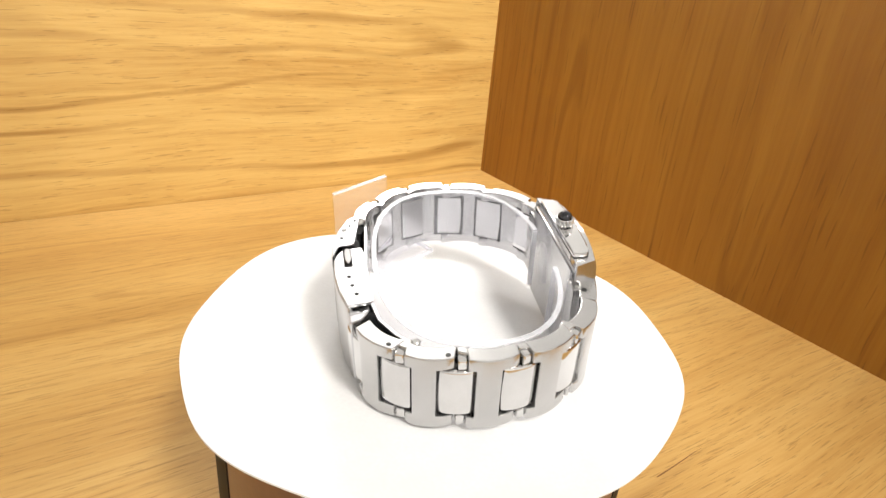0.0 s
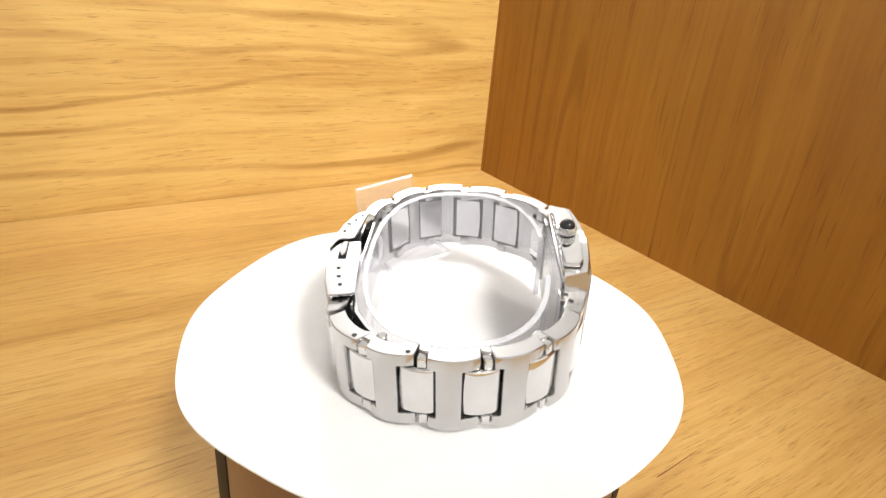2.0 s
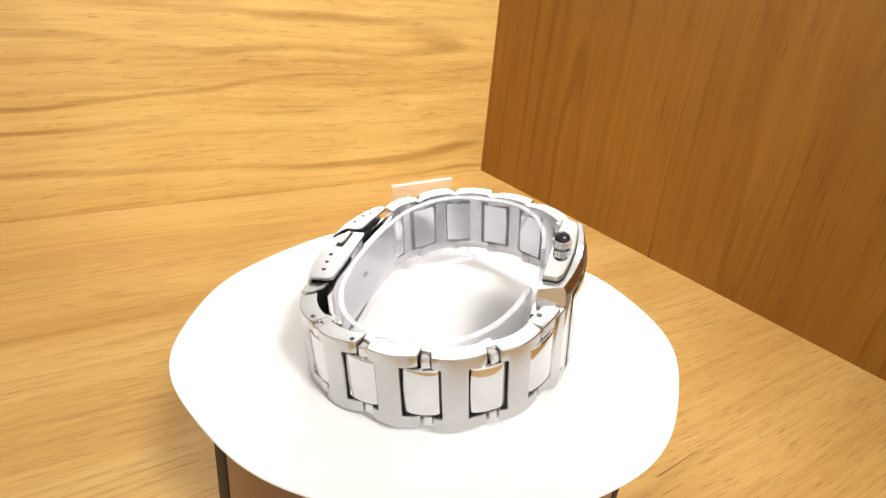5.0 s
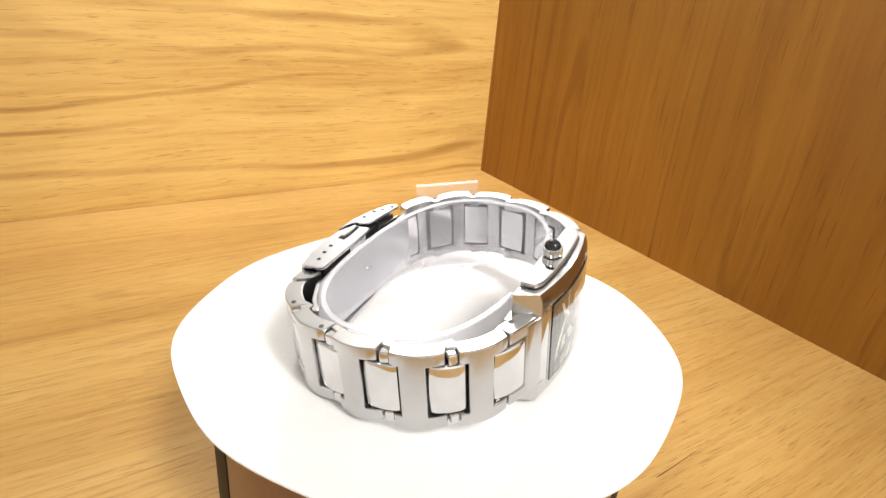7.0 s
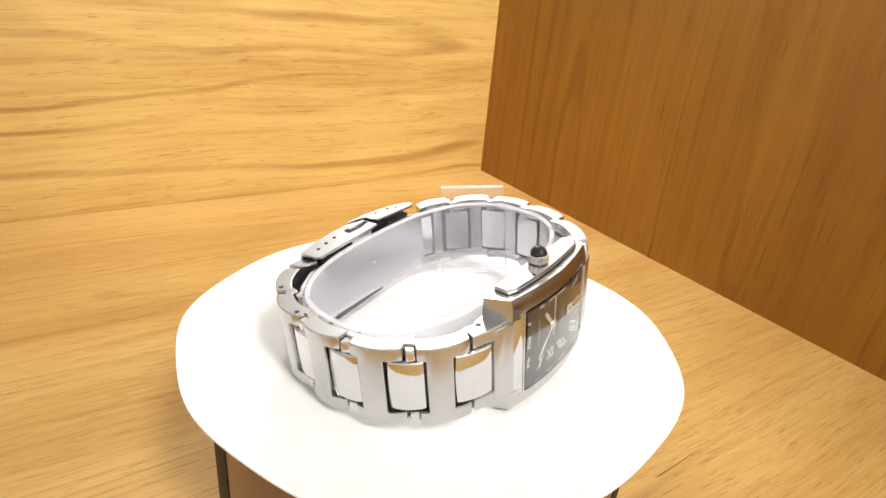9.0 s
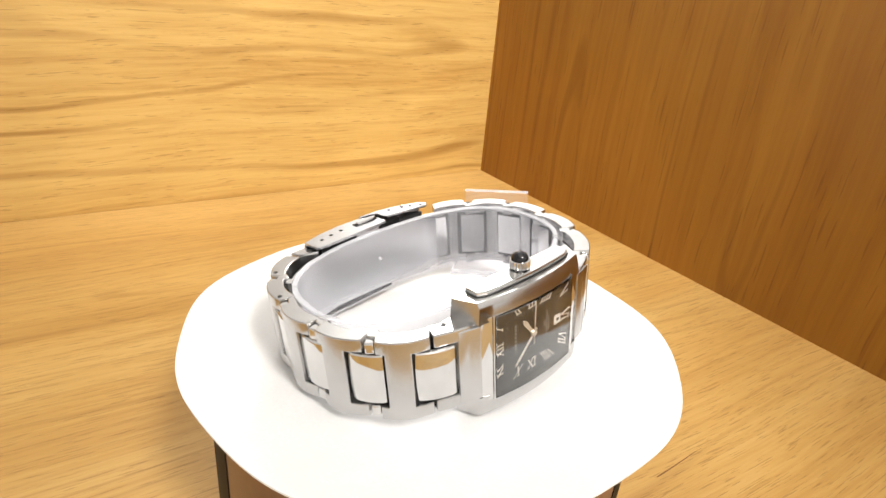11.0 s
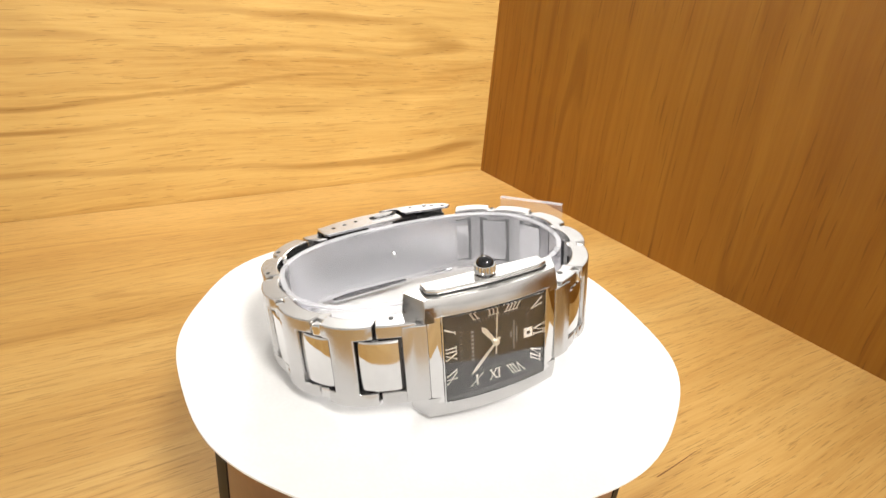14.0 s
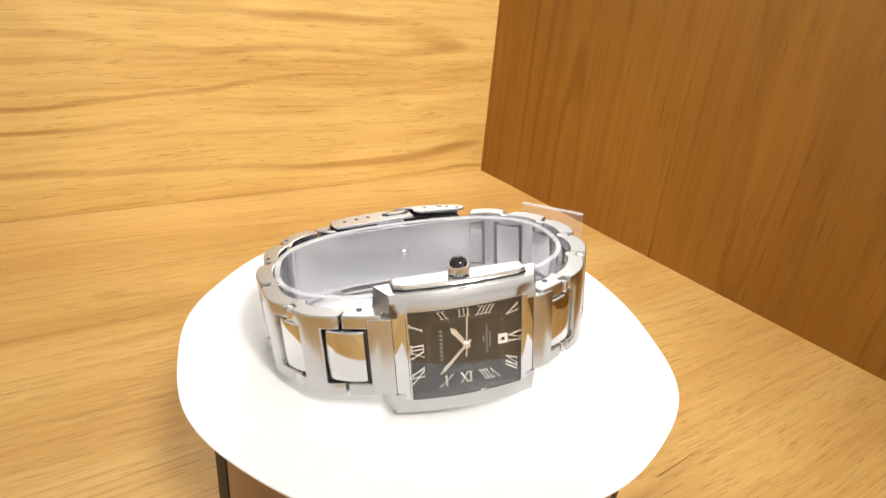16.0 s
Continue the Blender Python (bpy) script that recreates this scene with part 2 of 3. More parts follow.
turntable()


def paper_disc():
    n = 180
    pts = []
    for i in range(n):
        a = 2 * math.pi * i / n
        r = 51.5
        for k, (c, s) in enumerate(((0.39, -0.46), (0.5, -0.15), (0.29, 0.62), (-0.95, -0.33), (0.31, -0.2), (-0.0, 0.17), (-0.12, -0.12), (0.03, 0.02), (-0.13, -0.24), (-0.1, -0.06), (0.06, 0.03)), 1):
            r += c * math.cos(k * a) + s * math.sin(k * a)
        pts.append((r * math.cos(a), r * math.sin(a)))
    ob = part("paper_disc", prism(pts, -0.45, 0.0, 0.05), PAPER)
    return tagged(ob, "roughly cut round of white paper on a brown turntable", "paper disc")


disc = paper_disc()

# ---- the watch (its own space: x out through the dial, y from 12 to 6, z towards the crown) ----
OUT_X, ALONG_Y, UP_Z = Vector((0.98345, 0.16629, 0.07186)), Vector((-0.17343, 0.97886, 0.10839)), Vector((-0.05232, -0.11906, 0.99151))
LEAN = Matrix((OUT_X, ALONG_Y, UP_Z)).transposed().to_4x4()
REST = Matrix.Translation(UP_Z * -0.049465 + Vector((0, 0, 0.1155))) @ LEAN
BAND_Z0, BAND_Z1 = -15.0, 0.0


def arc_point(ax, ay, bx, by, s, sag):
    """A point at the share s of the way from a to b, bulging to the right of the way by sag."""
    dx, dy = bx - ax, by - ay
    l = math.hypot(dx, dy)
    k = sag * (1 - (2 * s - 1) ** 2)
    return ax + dx * s + dy / l * k, ay + dy * s - dx / l * k


def plate(a, b, cells, sag, thick, bevel):
    """A curved plate between a and b seen from above; cells: (s0, s1, z0, z1, bow0, bow1) in shares of the way and millimetres."""
    bm = bmesh.new()
    dx, dy = b[0] - a[0], b[1] - a[1]
    l = math.hypot(dx, dy)
    inward = Vector((-dy / l, dx / l, 0)) * thick * MM
    zs = sorted({round(z, 3) for c in cells for z in (c[2], c[3])})
    ss = sorted({round(s, 4) for c in cells for s in (c[0], c[1])})
    fine = []
    for s0, s1 in zip(ss, ss[1:]):
        k = max(1, round((s1 - s0) / 0.12))
        fine += [s0 + (s1 - s0) * i / k for i in range(k)]
    fine.append(ss[-1])
    for s0, s1 in zip(fine, fine[1:]):
        for z0, z1 in zip(zs, zs[1:]):
            if any(c[0] - 1e-4 <= s0 and s1 <= c[1] + 1e-4 and c[2] - 1e-3 <= z0 and z1 <= c[3] + 1e-3 for c in cells):
                q = [(*arc_point(*a, *b, s, sag), z) for s, z in ((s0, z0), (s1, z0), (s1, z1), (s0, z1))]
                bm.faces.new([bm.verts.new((x * MM, y * MM, z * MM)) for x, y, z in q])
    bmesh.ops.remove_doubles(bm, verts=bm.verts, dist=1e-7)
    front = list(bm.faces)
    back = bmesh.ops.extrude_face_region(bm, geom=front)
    bmesh.ops.translate(bm, vec=inward, verts=[v for v in back["geom"] if isinstance(v, bmesh.types.BMVert)])
    bmesh.ops.recalc_face_normals(bm, faces=bm.faces)
    return soften(bm, bevel, 40, 2)


RAIL = 2.35      # height of a link's upper and lower bar
CUT = 0.30      # share of a link taken by half of a middle piece


def band_link(watch, a, b, pin_at=None, joined=True):
    """One I-shaped link from joint a to joint b; pin_at: how far along it a pin end shows."""
    l = math.hypot(b[0] - a[0], b[1] - a[1])
    s0, s1 = 1.8 / l, 1 - 0.3 / l
    cells = [(s0, s1, BAND_Z1 - RAIL, BAND_Z1), (s0, s1, BAND_Z0, BAND_Z0 + RAIL),
             (CUT, 1 - CUT, BAND_Z0 + RAIL, BAND_Z1 - RAIL)]
    ang = math.degrees(math.atan2(b[1] - a[1], b[0] - a[0]))
    seat = shift(a[0], a[1], 0, 0, 0, ang)
    bms = [plate(a, b, cells, 1.45, 3.1, 0.2)]
    # the inner half of each bar reaches on to the joint, behind the connector
    for z in (BAND_Z1 - RAIL, BAND_Z0) if joined else ():
        bms.append(moved(prism([(0.3, 1.3), (2.3, 0.5), (2.3, 3.08), (0.3, 3.08)], z, z + RAIL - 0.06, 0.2), seat))
    link = part("band_link", join(*bms), BRUSHED, watch, "brushed steel link")
    if pin_at is not None:
        if pin_at > 0.5:
            x, y = arc_point(*a, *b, pin_at, -0.6)
        else:
            x, y = (seat @ Vector((1.15 * MM, 1.4 * MM, 0)))[:2]
            x, y = x / MM, y / MM
        part("pin", moved(lathe([(0, -0.4), (0.42, -0.4), (0.42, 0.05), (0.3, 0.09), (0, 0.09)], 16), shift(x, y, BAND_Z1)), DARK_SHADE_STEEL, link, "dark pin end")
    for z in (BAND_Z1 - 2.45, BAND_Z0 + 0.4) if joined else ():
        bm = box(0.16, 1.72, -0.45, 1.25, z, z + 2.0, 0.3)
        part("connector", moved(bm, seat), POLISHED, link, "polished steel connector")
    return link


def middle_piece(watch, a, j, b, depth=2.8):
    """The polished piece that bridges the joint j between the links a-j and j-b."""
    p0 = arc_point(*a, *j, 1 - CUT + 0.055, 0.75)
    p1 = arc_point(*j, *b, CUT - 0.04, 0.75)
    ang = math.degrees(math.atan2(p1[1] - p0[1], p1[0] - p0[0]))
    l = math.hypot(p1[0] - p0[0], p1[1] - p0[1])
    n = 8
    verts, faces = [], []
    zs = [(BAND_Z0 + RAIL + 0.3, 0.6), (BAND_Z0 + RAIL + 0.45, 0.2), (BAND_Z0 + RAIL + 0.7, 0.03), (BAND_Z0 + RAIL + 0.9, 0.0), (-9, 0.0), (-6, 0.0), (BAND_Z1 - RAIL - 0.9, 0.0), (BAND_Z1 - RAIL - 0.7, 0.03), (BAND_Z1 - RAIL - 0.45, 0.2), (BAND_Z1 - RAIL - 0.3, 0.6)]
    for z, d in zs:
        bow = 0.3 * (1 - ((z + 7.5) / 5.2) ** 2)
        for i in range(n + 1):
            s = i / n
            edge = 0.12 if i in (0, n) else 0.0
            verts.append((-bow + s * (l + bow), -0.4 * (1 - (2 * s - 1) ** 2) + d + edge, z))
    w = n + 1
    for k in range(len(zs) - 1):
        for i in range(n):
            faces.append((k * w + i, k * w + i + 1, (k + 1) * w + i + 1, (k + 1) * w + i))
    bm = mesh(verts, faces)
    back = bmesh.ops.extrude_face_region(bm, geom=list(bm.faces))
    for v in [v for v in back["geom"] if isinstance(v, bmesh.types.BMVert)]:
        v.co.y = depth * MM
    # dark box that paints the shade of the gaps round the piece
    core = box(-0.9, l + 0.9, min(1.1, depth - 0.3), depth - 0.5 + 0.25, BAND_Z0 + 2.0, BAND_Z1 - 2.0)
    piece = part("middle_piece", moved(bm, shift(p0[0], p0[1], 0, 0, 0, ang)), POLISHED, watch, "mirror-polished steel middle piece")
    part("joint_shade", moved(core, shift(p0[0], p0[1], 0, 0, 0, ang)), DARK_SHADE_STEEL, piece, "dark box painting the shade behind the polished piece", smooth=False)
    return piece


ROMAN = {1: "I", 2: "II", 3: "III", 4: "IIII", 5: "V", 6: "VI", 7: "VII", 8: "VIII", 9: "IX", 10: "X", 11: "XI", 12: "XII"}


def numeral(text, height, width):
    """Upright strokes with serifs, drawn in the plane; up is +y."""
    bits, x = [], 0.0
    t = height * 0.125
    def stroke(x0, y0, x1, y1, w):
        dx, dy = x1 - x0, y1 - y0
        l = math.hypot(dx, dy)
        nx, ny = -dy / l * w / 2, dx / l * w / 2
        bits.append([(x0 + nx, y0 + ny), (x1 + nx, y1 + ny), (x1 - nx, y1 - ny), (x0 - nx, y0 - ny)])
    for ch in text:
        w = {"I": 0.36, "V": 0.72, "X": 0.72}[ch] * height
        def serif(cx, y, half):
            stroke(x + cx - half, y, x + cx + half, y, height * 0.075)
        if ch == "I":
            stroke(x + w / 2, 0, x + w / 2, height, t)
            serif(w / 2, 0.03 * height, w * 0.44)
            serif(w / 2, 0.97 * height, w * 0.44)
        if ch == "V":
            stroke(x + t / 2, height, x + w / 2, 0, t)
            stroke(x + w - t / 2, height, x + w / 2, 0, t * 0.55)
            serif(t * 0.6, 0.97 * height, t)
            serif(w - t * 0.6, 0.97 * height, t * 0.8)
        if ch == "X":
            stroke(x + t / 2, height, x + w - t / 2, 0, t)
            stroke(x + t / 2, 0, x + w - t / 2, height, t * 0.55)
            for cx in (t * 0.7, w - t * 0.7):
                serif(cx, 0.03 * height, t * 0.8)
                serif(cx, 0.97 * height, t * 0.8)
        x += w
    bms = [prism(b, 0.0, 0.08) for b in bits]
    k = min(1.0, width / x)
    bm = join(*bms)
    bm.transform(Matrix.Diagonal((k, 1, 1, 1)) @ shift(-x / 2, 0, 0))
    return bm


def on_dial(y, z, turn):
    """A pose on the dial, facing out, its upward direction turned from the crown's side by turn degrees."""
    face = Matrix(((0, 0, 1, 0), (1, 0, 0, 0), (0, 1, 0, 0), (0, 0, 0, 1)))
    return shift(DIAL_X + 0.02, y, z) @ face @ pose(0, 0, 0, 0, 0, turn)


DIAL_X, DIAL_Y, DIAL_Z = 24.3, -7.5, -7.2


def front_arc(y, peak, drop):
    return peak - drop * ((y - DIAL_Y) / 14.0) ** 2


def case_outline(y0, y1, back, peak, drop, n=14, round_=1.6):
    pts = [(back, y0), ]
    ys = [y0 + (y1 - y0) * i / n for i in range(n + 1)]
    for i, y in enumerate(ys):
        x = front_arc(y, peak, drop)
        if i == 0 or i == n:
            x -= round_
        pts.append((x, y))
    pts.append((back, y1))
    return pts


def crescent(y0, y1, peak, drop, thick, n=28):
    """Outline of a bent strip of even thickness, its outer side on the front arc."""
    ys = [y0 + (y1 - y0) * i / n for i in range(n + 1)]
    return [(front_arc(y, peak, drop), y) for y in ys] + [(front_arc(y, peak, drop) - thick, y) for y in reversed(ys)]


def case_cap(flip):
    """The heavy bar above the glass, its ends slanted and reaching down beside it; flip: the one below."""
    low, notch, top, lean = -0.45, 0.62, 3.4, 0.5
    def ends(x, z):
        out = 2.0 * (24.4 - x) / 4.6 - lean * (z - low) / (top - low)
        return -19.9 - out, 4.9 + out
    u0 = (19.9 - 17.3) / 24.8
    us = [(0.0, low), (u0, low), (u0, notch)] + [(u0 + (1 - 2 * u0) * k / 16, notch) for k in range(1, 16)] + [(1 - u0, notch), (1 - u0, low), (1.0, low)]
    verts, faces, m = [], [], 6
    for u, z0 in us:
        for back, z in ((1, z0), (0, z0), (0, 1.7), (0, 2.6), (0, top), (1, top)):
            bend = front_arc(-19.9 + 24.8 * u, 26.0, 2.0)
            x = 19.8 if back else bend - {1.7: 0.06, 2.6: 0.24, top: 0.62}.get(z, 0.0)
            a, b = ends(x, z)
            verts.append((x, a + (b - a) * u, -15.4 - 1.08 * z if flip else z))
    for k in range(len(us) - 1):
        for i in range(m):
            j = (i + 1) % m
            faces.append((k * m + i, k * m + j, (k + 1) * m + j, (k + 1) * m + i))
    faces += [tuple(range(m)), tuple(range((len(us) - 1) * m, len(us) * m))]
    return soften(mesh(verts, faces), 0.6, 34, 3)


def watch_case(watch):
    case = new("watch_case")
    case.parent = watch
    case["label"] = "rectangular brushed steel case with polished flanks"
    # back block behind the dial
    part("case_back", box(19.3, 22.3, -20.5, 5.5, -17.5, 2.0, 0.6), SATIN, case)
    # the heavy bars above and below the glass
    part("upper_bar", case_cap(False), BRUSHED, case)
    part("lower_bar", case_cap(True), BRUSHED, case)
    # the columns at both ends, between glass and band
    for side in (1, -1):
        def flank(pts):
            return [(x, y if side > 0 else -15.0 - y) for x, y in pts]
        part("end_column", prism(flank([(19.0, -23.4), (23.45, -23.4), (24.1, -21.4), (24.55, -19.52), (19.0, -19.52)]), -14.85, -0.5, 0.2), BRUSHED, case)
        part("polished_strip", prism(flank([(20.0, -19.5), (24.4, -19.5), (25.0, -17.35), (20.0, -17.35)]), -16.0, 0.5, 0.15), POLISHED, case, "mirror-polished upright strip")
        part("bezel_edge", prism(flank([(DIAL_X - 0.4, -17.33), (25.15, -17.33), (25.2, -17.05), (DIAL_X - 0.4, -17.05)]), -16.15, 0.6, 0.08), POLISHED, case, "thin polished edge round the glass")
    # raised plate on the crown side, with a dark joint round it
    part("plate_joint", prism(case_outline(-18.75, 3.85, 19.85, 24.12, 1.33, round_=0.55), 3.3, 3.46), DARK_SHADE_STEEL, case, "dark joint round the raised plate", smooth=False)
    part("crown_plate", prism(case_outline(-18.6, 3.7, 19.9, 24.0, 1.3, round_=0.6), 3.45, 4.35, 0.25), POLISHED, case, "polished raised plate under the crown")
    # dial and what is on it
    dial = part("dial", box(22.31, DIAL_X, -17.03, 2.03, -15.97, 0.41), DIAL, case, "black dial with silver numerals", smooth=False)
    for z0, z1 in ((0.42, 0.6), (-16.2, -16.0)):
        part("bezel_edge", prism(crescent(-17.04, 2.04, 25.95, 1.75, 1.6), z0, z1, 0.05), POLISHED, case, "thin polished edge round the glass")
    g = part("glass", prism(crescent(-17.03, 2.03, 26.25, 1.9, 0.55), -15.98, 0.41, 0.2), GLASS, case, "clear bowed watch glass")
    g.visible_shadow = False
    places = {2: (-4.0, 6.2), 3: (-0.2, 6.2), 4: (3.6, 6.1), 5: (8.0, 4.9), 6: (8.5, -0.1), 7: (8.0, -5.0),
              8: (4.0, -6.6), 9: (0.0, -6.5), 10: (-3.5, -6.6), 11: (-8.2, -4.6), 12: (-8.1, 0.0), 1: (-8.2, 4.3)}
    for hour, (y, z) in places.items():
        turn = 0 if hour in (2, 3, 4) else -90 if hour in (5, 6, 7) else 180 if hour in (8, 9, 10) else 90
        c, q = math.cos(radians(turn)), math.sin(radians(turn))
        slant = max(-0.62, min(0.62, (y * c + z * q) / (z * c - y * q)))
        bm = numeral(ROMAN[hour], 2.0, 2.7)
        bm.transform(Matrix(((1, slant, 0, 0), (0, 1, 0, 0), (0, 0, 1, 0), (0, 0, 0, 1))) @ shift(0, -1.0, 0))
        part("numeral", moved(bm, on_dial(DIAL_Y + y, DIAL_Z + z, turn)), POINTER, dial, "silver roman numeral")
    # minute track
    ticks = []
    for k in range(60):
        a = 2 * math.pi * k / 60
        c, s = math.sin(a), math.cos(a)
        f = min(6.5 / max(abs(c), 1e-6), 5.0 / max(abs(s), 1e-6))
        ln = 0.75 if k % 5 == 0 else 0.4
        ticks.append(moved(prism([(-0.06, 0), (0.06, 0), (0.06, -ln), (-0.06, -ln)], 0, 0.04), on_dial(DIAL_Y + c * f, DIAL_Z + s * f, -math.degrees(a))))
    part("minute_track", join(*ticks), FAINT, dial, smooth=False)
    # printed lines, as rows of plain bars
    for y, z0, n, w, gap, h in ((-4.15, 3.0, 8, 0.46, 0.3, 0.5), (3.1, 0.7, 2, 0.45, 0.2, 0.4), (3.65, 2.9, 11, 0.36, 0.16, 0.28), (4.2, 1.5, 6, 0.36, 0.16, 0.28)):
        row = [prism([(-w / 2, -h / 2), (w / 2, -h / 2), (w / 2, h / 2), (-w / 2, h / 2)], 0, 0.03) for k in range(n)]
        row = [moved(bm, on_dial(DIAL_Y + y, DIAL_Z + z0 - k * (w + gap), 90)) for k, bm in enumerate(row)]
        part("printed_line", join(*row), FAINT, dial, smooth=False)
    # date window
    y, z = DIAL_Y + 6.45, DIAL_Z - 0.15
    part("date_frame", box(DIAL_X, DIAL_X + 0.12, y - 0.85, y + 0.85, z - 0.95, z + 0.95, 0.05), POINTER, dial, "bright frame of the date window")
    part("date_window", box(DIAL_X + 0.1, DIAL_X + 0.14, y - 0.62, y + 0.62, z - 0.75, z + 0.8), PRINT, dial, smooth=False)
    part("date_bar", box(DIAL_X + 0.13, DIAL_X + 0.17, y - 0.3, y + 0.3, z - 0.3, z + 0.3), BLACK, dial, smooth=False)
    # pointers
    def pointer(name, length, tail, w, turn, lift):
        bm = prism([(-w * 0.6, -tail), (w * 0.6, -tail), (w * 0.5, 0), (w * 0.75, length * 0.8), (0, length), (-w * 0.75, length * 0.8), (-w * 0.5, 0)], lift, lift + 0.12, 0.03)
        return part(name, moved(bm, on_dial(DIAL_Y, DIAL_Z, turn)), POINTER, dial)
    pointer("hour_pointer", 4.4, 0.9, 0.62, 36, 0.15)
    pointer("minute_pointer", 6.9, 1.1, 0.42, 137, 0.32)
    pointer("second_pointer", 6.5, 2.2, 0.18, -2, 0.48)
    part("pointer_hub", moved(lathe([(0, 0.1), (0.62, 0.1), (0.62, 0.6), (0.4, 0.72), (0, 0.72)], 24), on_dial(DIAL_Y, DIAL_Z, 0)), POINTER, dial)
    # crown
    crown = new("crown")
    crown.parent = watch
    crown["label"] = "ribbed steel crown with a domed black stone"
    place = shift(21.5, DIAL_Y, 4.3)
    ribs = []
    n = 72
    for i in range(n):
        a = 2 * math.pi * i / n
        r = 1.72 + 0.16 * math.cos(a * 18)
        ribs.append((r * math.cos(a), r * math.sin(a)))
    part("crown_body", moved(prism(ribs, 0.25, 1.7, 0.12), place), POLISHED, crown)
    part("crown_neck", moved(lathe([(0, -0.3), (1.2, -0.3), (1.2, 0.3), (0, 0.3)], 32), place), SATIN, crown)
    part("stone", moved(lathe([(0, 1.6), (1.45, 1.6)] + [(1.5 * math.cos(radians(a)), 1.7 + 1.35 * math.sin(radians(a))) for a in range(0, 90, 9)] + [(0, 3.05)], 40), place), ONYX, crown, "domed black stone")
    return case


def buckle(watch):
    b = new("folding_buckle")
    b.parent = watch
    b["label"] = "steel folding buckle with pin holes along its edge"
    # dark block stands in for the shade inside the buckle
    part("buckle_shade", prism([(-20.9, -25.4), (-22.7, -19.0), (-23.4, -9.0), (-22.9, 0.0), (-21.3, 4.2), (-20.9, 4.2), (-21.4, -16.0), (-20.3, -25.4)], -14.6, -0.9), DARK_SHADE_STEEL, b, "dark block painting the shade inside the buckle", smooth=False)
    part("inner_leaf", prism([(-20.2, -25.0), (-21.3, -16.0), (-21.2, -4.0), (-20.6, 5.4), (-20.1, 5.4), (-20.6, -4.0), (-20.7, -16.0), (-19.7, -25.0)], -13.6, -1.6, 0.15), SATIN, b)
    # inner blades
    part("blade", prism([(-18.0, 6.0), (-18.3, -12.0), (-17.8, -22.0), (-16.3, -27.5), (-13.7, -31.6), (-10.9, -34.3), (-11.4, -34.8), (-14.3, -32.1), (-17.0, -27.8), (-18.5, -22.2), (-19.0, -12.0), (-18.7, 6.0)], -14.2, -1.0, 0.15), SATIN, b)
    part("knuckle", moved(lathe([(0, -13.6), (0.8, -13.6), (0.8, -0.5), (0.6, -0.3), (0, -0.3)], 20), shift(-11.1, -34.6, 0)), POLISHED, b, "polished knuckle of the blade")
    part("rivet", moved(lathe([(0, -0.2), (0.75, -0.2), (0.7, 0.3), (0.4, 0.5), (0, 0.55)], 20), shift(-18.3, -9.9, -7.5, 0, 90, 0)), POLISHED, b)
    # cover: an outer plate with folded edges
    outer = [(-22.0, -25.8), (-23.6, -21.0), (-24.5, -16.0), (-24.7, -10.2), (-24.0, -10.2), (-23.8, -16.0), (-22.9, -21.0), (-21.3, -25.8)]
    part("cover", prism(outer, -15.6, 0.3, 0.15), BRUSHED, b, "brushed steel cover plate")
    rim = [(-21.9, -25.7), (-23.5, -21.0), (-24.4, -16.0), (-24.6, -11.3), (-24.0, -9.2), (-22.9, -7.4), (-21.4, -7.2), (-19.3, -6.9), (-18.9, -9.0), (-18.2, -15.4), (-17.8, -20.0), (-17.4, -24.3), (-18.0, -25.0)]
    for z in (0.25, -15.7):
        flange = part("cover_rim", prism(rim, z, z + 0.6, 0.12), SATIN, b, "folded edge with pin holes")
        if z > 0:
            for x, y in ((-21.75, -17.0), (-21.15, -19.75), (-20.4, -22.4)):
                part("pin_hole", moved(lathe([(0, 0.3), (0.42, 0.3), (0.42, 0.63), (0, 0.63)], 14), shift(x, y, z)), BLACK, flange, "dark pin hole")
            part("side_lug", prism([(-18.8, -15.3), (-18.2, -15.4), (-18.75, -9.2), (-19.3, -9.2)], -1.4, 0.26, 0.1), SATIN, flange, "folded lug under the cover edge")
    # black block in place of the shade in the cover's cavity
    part("hollow_shade", prism([(-20.2, -24.4), (-18.3, -23.8), (-18.9, -15.5), (-19.5, -8.0), (-19.9, -3.0), (-21.5, -3.0), (-22.6, -8.0), (-22.3, -16.0)], -2.2, 0.1), BLACK, b, "black block painting the shade under the cover", smooth=False)
    part("slot", prism([(-22.6, -13.7), (-21.0, -13.7), (-21.4, -7.6), (-23.0, -7.6)], 0.8, 0.9, 0.04), BLACK, b, "dark slot round the catch")
    # hooked second leaf, lying over the cover's end
    leaf = [(-24.9, -10.5), (-24.5, -9.4), (-24.2, -8.0), (-23.8, -6.8), (-23.1, -6.3), (-21.8, -6.3), (-20.7, -5.6), (-20.2, -0.7), (-19.6, 4.7), (-20.6, 5.6), (-22.2, 4.4), (-23.9, 0.0), (-24.9, -5.3)]
    for z in (0.5, -15.9):
        l2 = part("leaf_rim", prism(leaf, z, z + 0.6, 0.12), SATIN, b, "folded hooked edge of the second leaf")
        if z > 0:
            for x, y in ((-23.2, -3.4), (-21.7, 1.5), (-20.6, 3.7)):
                part("pin_hole", moved(lathe([(0, 0.3), (0.4, 0.3), (0.4, 0.63), (0, 0.63)], 14), shift(x, y, z)), BLACK, l2, "dark pin hole")
            part("rivet", moved(lathe([(0, 0.3), (0.6, 0.3), (0.55, 0.75), (0.3, 0.95), (0, 1.0)], 18), shift(-22.8, 0.0, z)), POLISHED, l2, "polished rivet head")
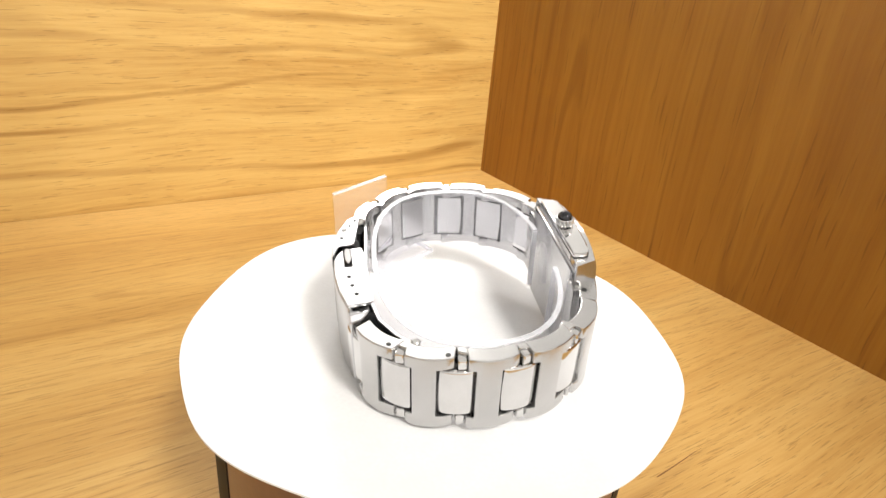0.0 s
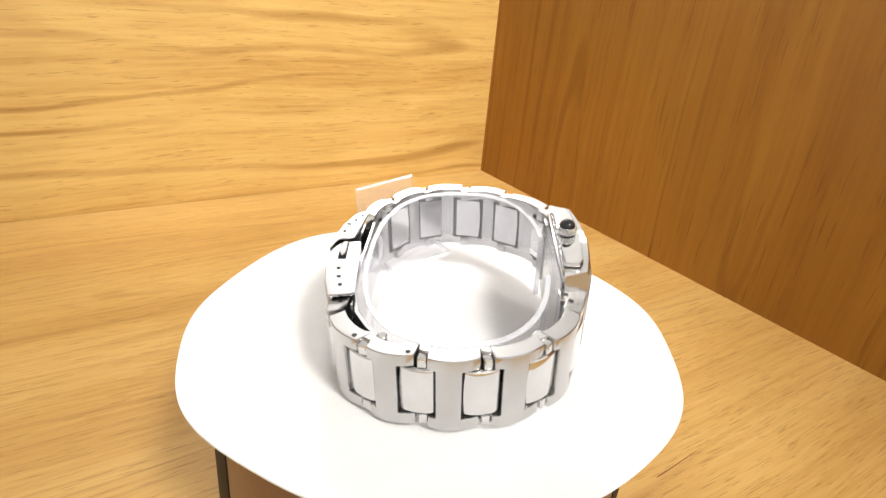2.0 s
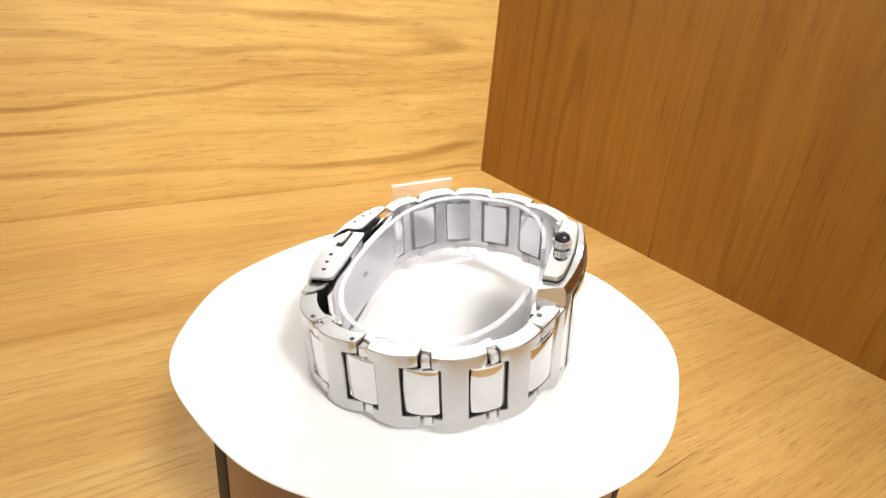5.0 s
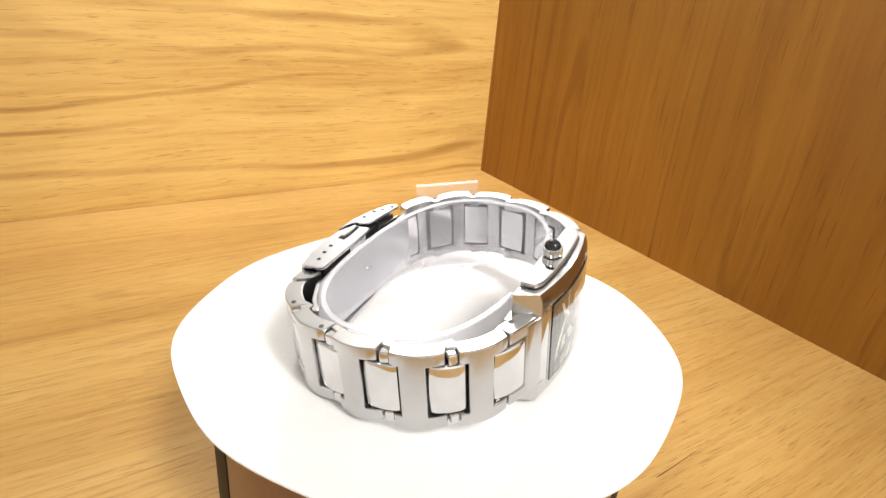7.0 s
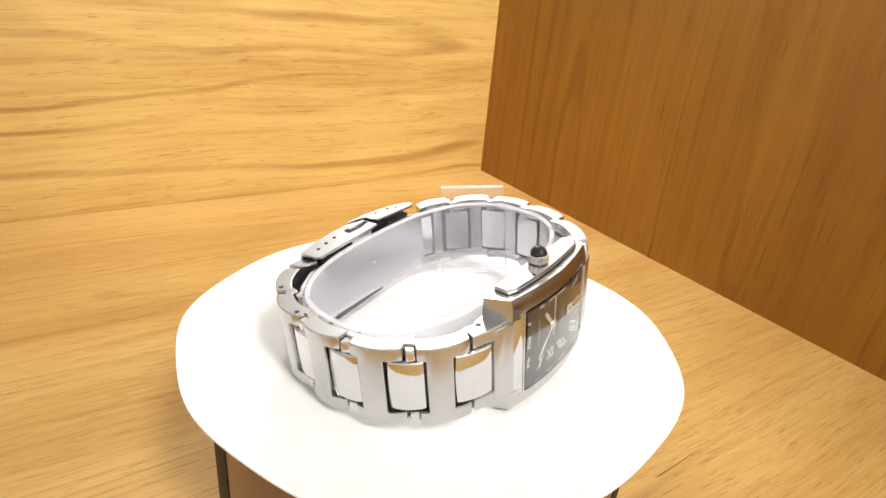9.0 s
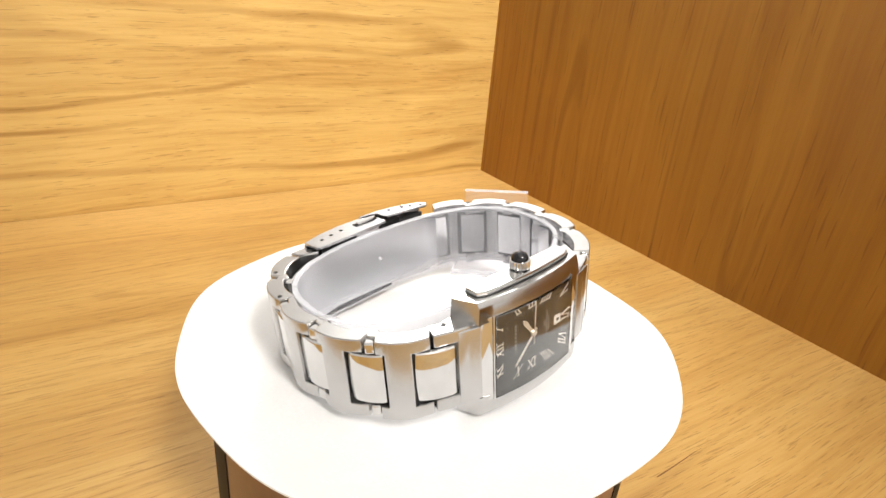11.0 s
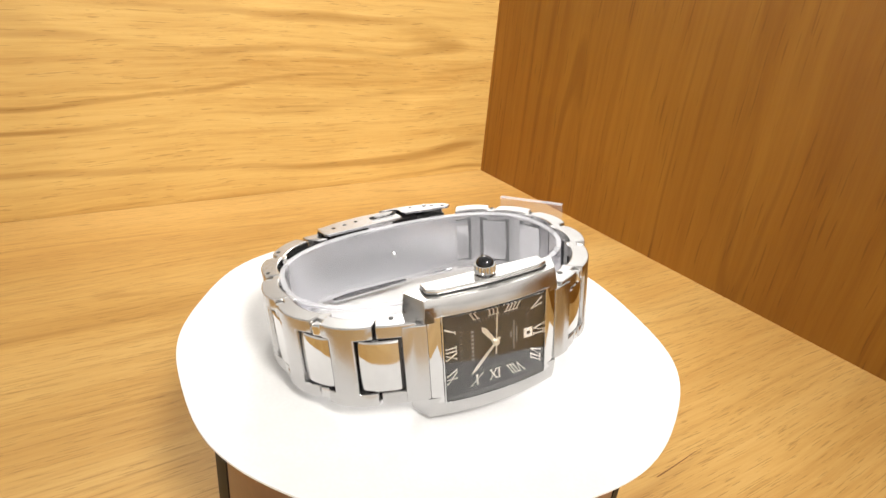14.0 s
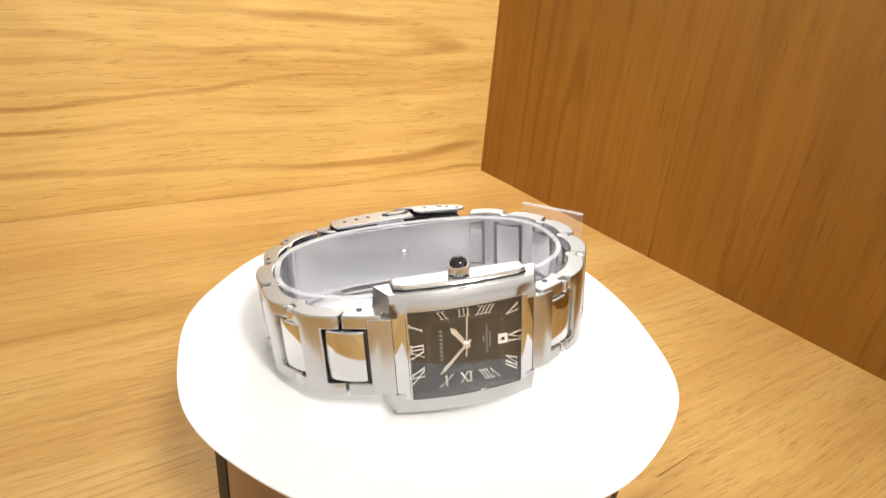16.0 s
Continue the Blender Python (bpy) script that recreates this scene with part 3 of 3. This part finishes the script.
    part("leaf", prism([(-25.1, -9.6), (-24.9, -5.0), (-23.9, 0.0), (-22.1, 4.3), (-21.5, 4.0), (-23.2, 0.0), (-24.2, -5.0), (-24.4, -9.4)], -15.2, 0.49, 0.15), BRUSHED, b)
    # raised rounded catch in its slot
    oval = [(0.62 * math.cos(2 * math.pi * i / 28), 2.55 * math.copysign(abs(math.sin(2 * math.pi * i / 28)) ** 0.7, math.sin(2 * math.pi * i / 28))) for i in range(28)]
    part("catch", moved(prism(oval, 0.5, 1.45, 0.3), shift(-22.0, -10.5, 0, 0, 0, 4)), POLISHED, b, "polished rounded catch")
    # end tongue towards the first link
    part("tongue", prism([(-21.6, -29.2), (-22.0, -25.2), (-18.3, -24.4), (-18.4, -26.4), (-19.6, -28.4)], -13.0, -0.2, 0.3), SATIN, b)
    part("tongue_pin", moved(lathe([(0, 0), (0.45, 0), (0.45, 0.12), (0, 0.12)], 14), shift(-19.7, -25.9, -0.25)), DARK_SHADE_STEEL, b)
    return b


def wrist_watch():
    watch = new("wrist_watch")
    tagged(watch, "steel wristwatch, black rectangular dial, on its side on white paper", "wristwatch")
    near = [(-21.2, -28.6), (-14.8, -36.7), (-5.2, -39.5), (5.2, -39.6), (15.2, -35.7), (21.9, -27.4)]
    far = [(21.4, 11.2), (12.6, 19.2), (2.5, 22.4), (-8.0, 21.8), (-16.0, 15.6), (-20.9, 7.0)]
    for run, pins in ((near, {0: 0.85, 1: 0.86}), (far, {3: 0.1, 4: 0.1})):
        for i, (a, b) in enumerate(zip(run, run[1:])):
            band_link(watch, a, b, pins.get(i), not (run is near and i == 0))
        for a, j, b in zip(run, run[1:], run[2:]):
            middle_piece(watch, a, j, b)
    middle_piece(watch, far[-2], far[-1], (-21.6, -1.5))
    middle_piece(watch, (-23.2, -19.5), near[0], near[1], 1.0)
    # end links that join the band to the case
    for a, b in ((near[-1], (23.9, -20.9)), ((23.9, 6.0), far[0])):
        l = math.hypot(b[0] - a[0], b[1] - a[1])
        link = part("end_link", plate(a, b, [(0.03, 0.98, BAND_Z1 - RAIL, BAND_Z1), (0.03, 0.98, BAND_Z0, BAND_Z0 + RAIL)], 0.2, 3.2, 0.25), BRUSHED, watch, "brushed steel end link")
        x, y = arc_point(*a, *b, 0.42 if b[1] > a[1] and a[1] < 0 else 0.58, -2.2)
        part("pin", moved(lathe([(0, -0.4), (0.5, -0.4), (0.5, 0.08), (0, 0.12)], 16), shift(x, y, BAND_Z1)), DARK_SHADE_STEEL, link, "dark pin end")
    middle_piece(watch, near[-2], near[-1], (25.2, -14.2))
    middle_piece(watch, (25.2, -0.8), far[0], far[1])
    watch_case(watch)
    buckle(watch)
    return watch


# ---- the clear display clip inside the band ----
def clip():
    c = new("display_clip")
    tagged(c, "clear bent plastic display clip inside the watch band", "display clip")
    way = []
    n = 64
    for i in range(n + 1):
        a = radians(15 + (346 - 15) * i / n)
        ca, sa = math.cos(a), math.sin(a)
        k = 2.5
        r = 1 / (abs(ca) ** k + abs(sa) ** k) ** (1 / k)
        way.append((0.4 + 17.8 * r * ca, -9.6 + 27.9 * r * sa))
    inner = []
    for i, (x, y) in enumerate(way):
        x0, y0 = way[max(0, i - 1)]
        x1, y1 = way[min(n, i + 1)]
        l = math.hypot(x1 - x0, y1 - y0)
        inner.append((x - (y1 - y0) / l * 1.0, y + (x1 - x0) / l * 1.0))
    sleeve = part("band_sleeve", prism(way + inner[::-1], -14.0, -0.1), PLASTIC, c)
    part("cut_edge", prism(way + inner[::-1], -0.09, 0.35, 0.15), MILKY, sleeve, "milky cut edge of the plastic")
    # the two cut ends beside the watch case
    for p, q in ((way[0], inner[0]), (way[-1], inner[-1])):
        part("cut_end", prism([(p[0] + 0.02, p[1] - 0.2), (q[0], q[1] - 0.2), (q[0], q[1] + 0.2), (p[0] + 0.02, p[1] + 0.2)], -13.9, -0.12, 0.05), MILKY, sleeve, "milky cut end of the plastic")
    # foot that passes under the band to an upright plate
    d = Vector((13.15, 9.55, 0)).normalized()
    turn = math.degrees(math.atan2(d.y, d.x))
    at = shift(-19.2, 27.05, 0, 0, 0, turn)
    part("label_plate", moved(box(-8.1, 8.1, -0.5, 0.5, -14.5, -1.9, 0.2), at), TAGPLASTIC, c)
    part("plate_edge", moved(box(-8.1, 8.1, -0.5, 0.5, -1.89, -1.5, 0.12), at), MILKY, c, "milky top edge of the upright plate")
    part("foot", moved(box(-8.1, 8.1, -17.3, 0.49, -16.6, -15.8, 0.2), at), TAGPLASTIC, c)
    for q in ((-8.1, 8.1, -17.7, -17.31, -16.8, -15.6), (-8.5, -8.11, -17.7, -9.0, -16.8, -15.6), (8.11, 8.5, -17.7, -9.0, -16.8, -15.6)):
        part("foot_edge", moved(box(*q, 0.1), at), MILKY, c, "milky cut edge of the foot")
    for ob in c.children_recursive:
        ob.visible_shadow = False
    return c


FAINT = plain("grey_print", (0.22, 0.215, 0.20), 0.5)
TAGPLASTIC = film_plastic("hazy_plastic", 0.09)
POINTER = steel("bright_pointer", (0.92, 0.88, 0.80), 0.42)
watch = wrist_watch()
display = clip()


# ---- what turns ----
def motions():
    rows = [i * 0.5 for i in range(33)]
    axis = Vector((0.0004, 0.0005, 0.0))
    def turned(t):
        return Matrix.Translation(axis) @ pose(0, 0, 0, 0, 0, -0.415 - 5.235 * t + 0.004822 * (t * t - 16 * t))
    still = pose(0, 0, 0, 0, 0, -42.604) @ REST
    ride = turned(8.0).inverted() @ still
    walk(watch, [(t, turned(t) @ ride) for t in rows])
    walk(display, [(t, turned(t) @ ride) for t in rows])
    walk(disc, [(t, Matrix.Translation((0, 0, DISC_Z * MM)) @ turned(t)) for t in rows])


motions()
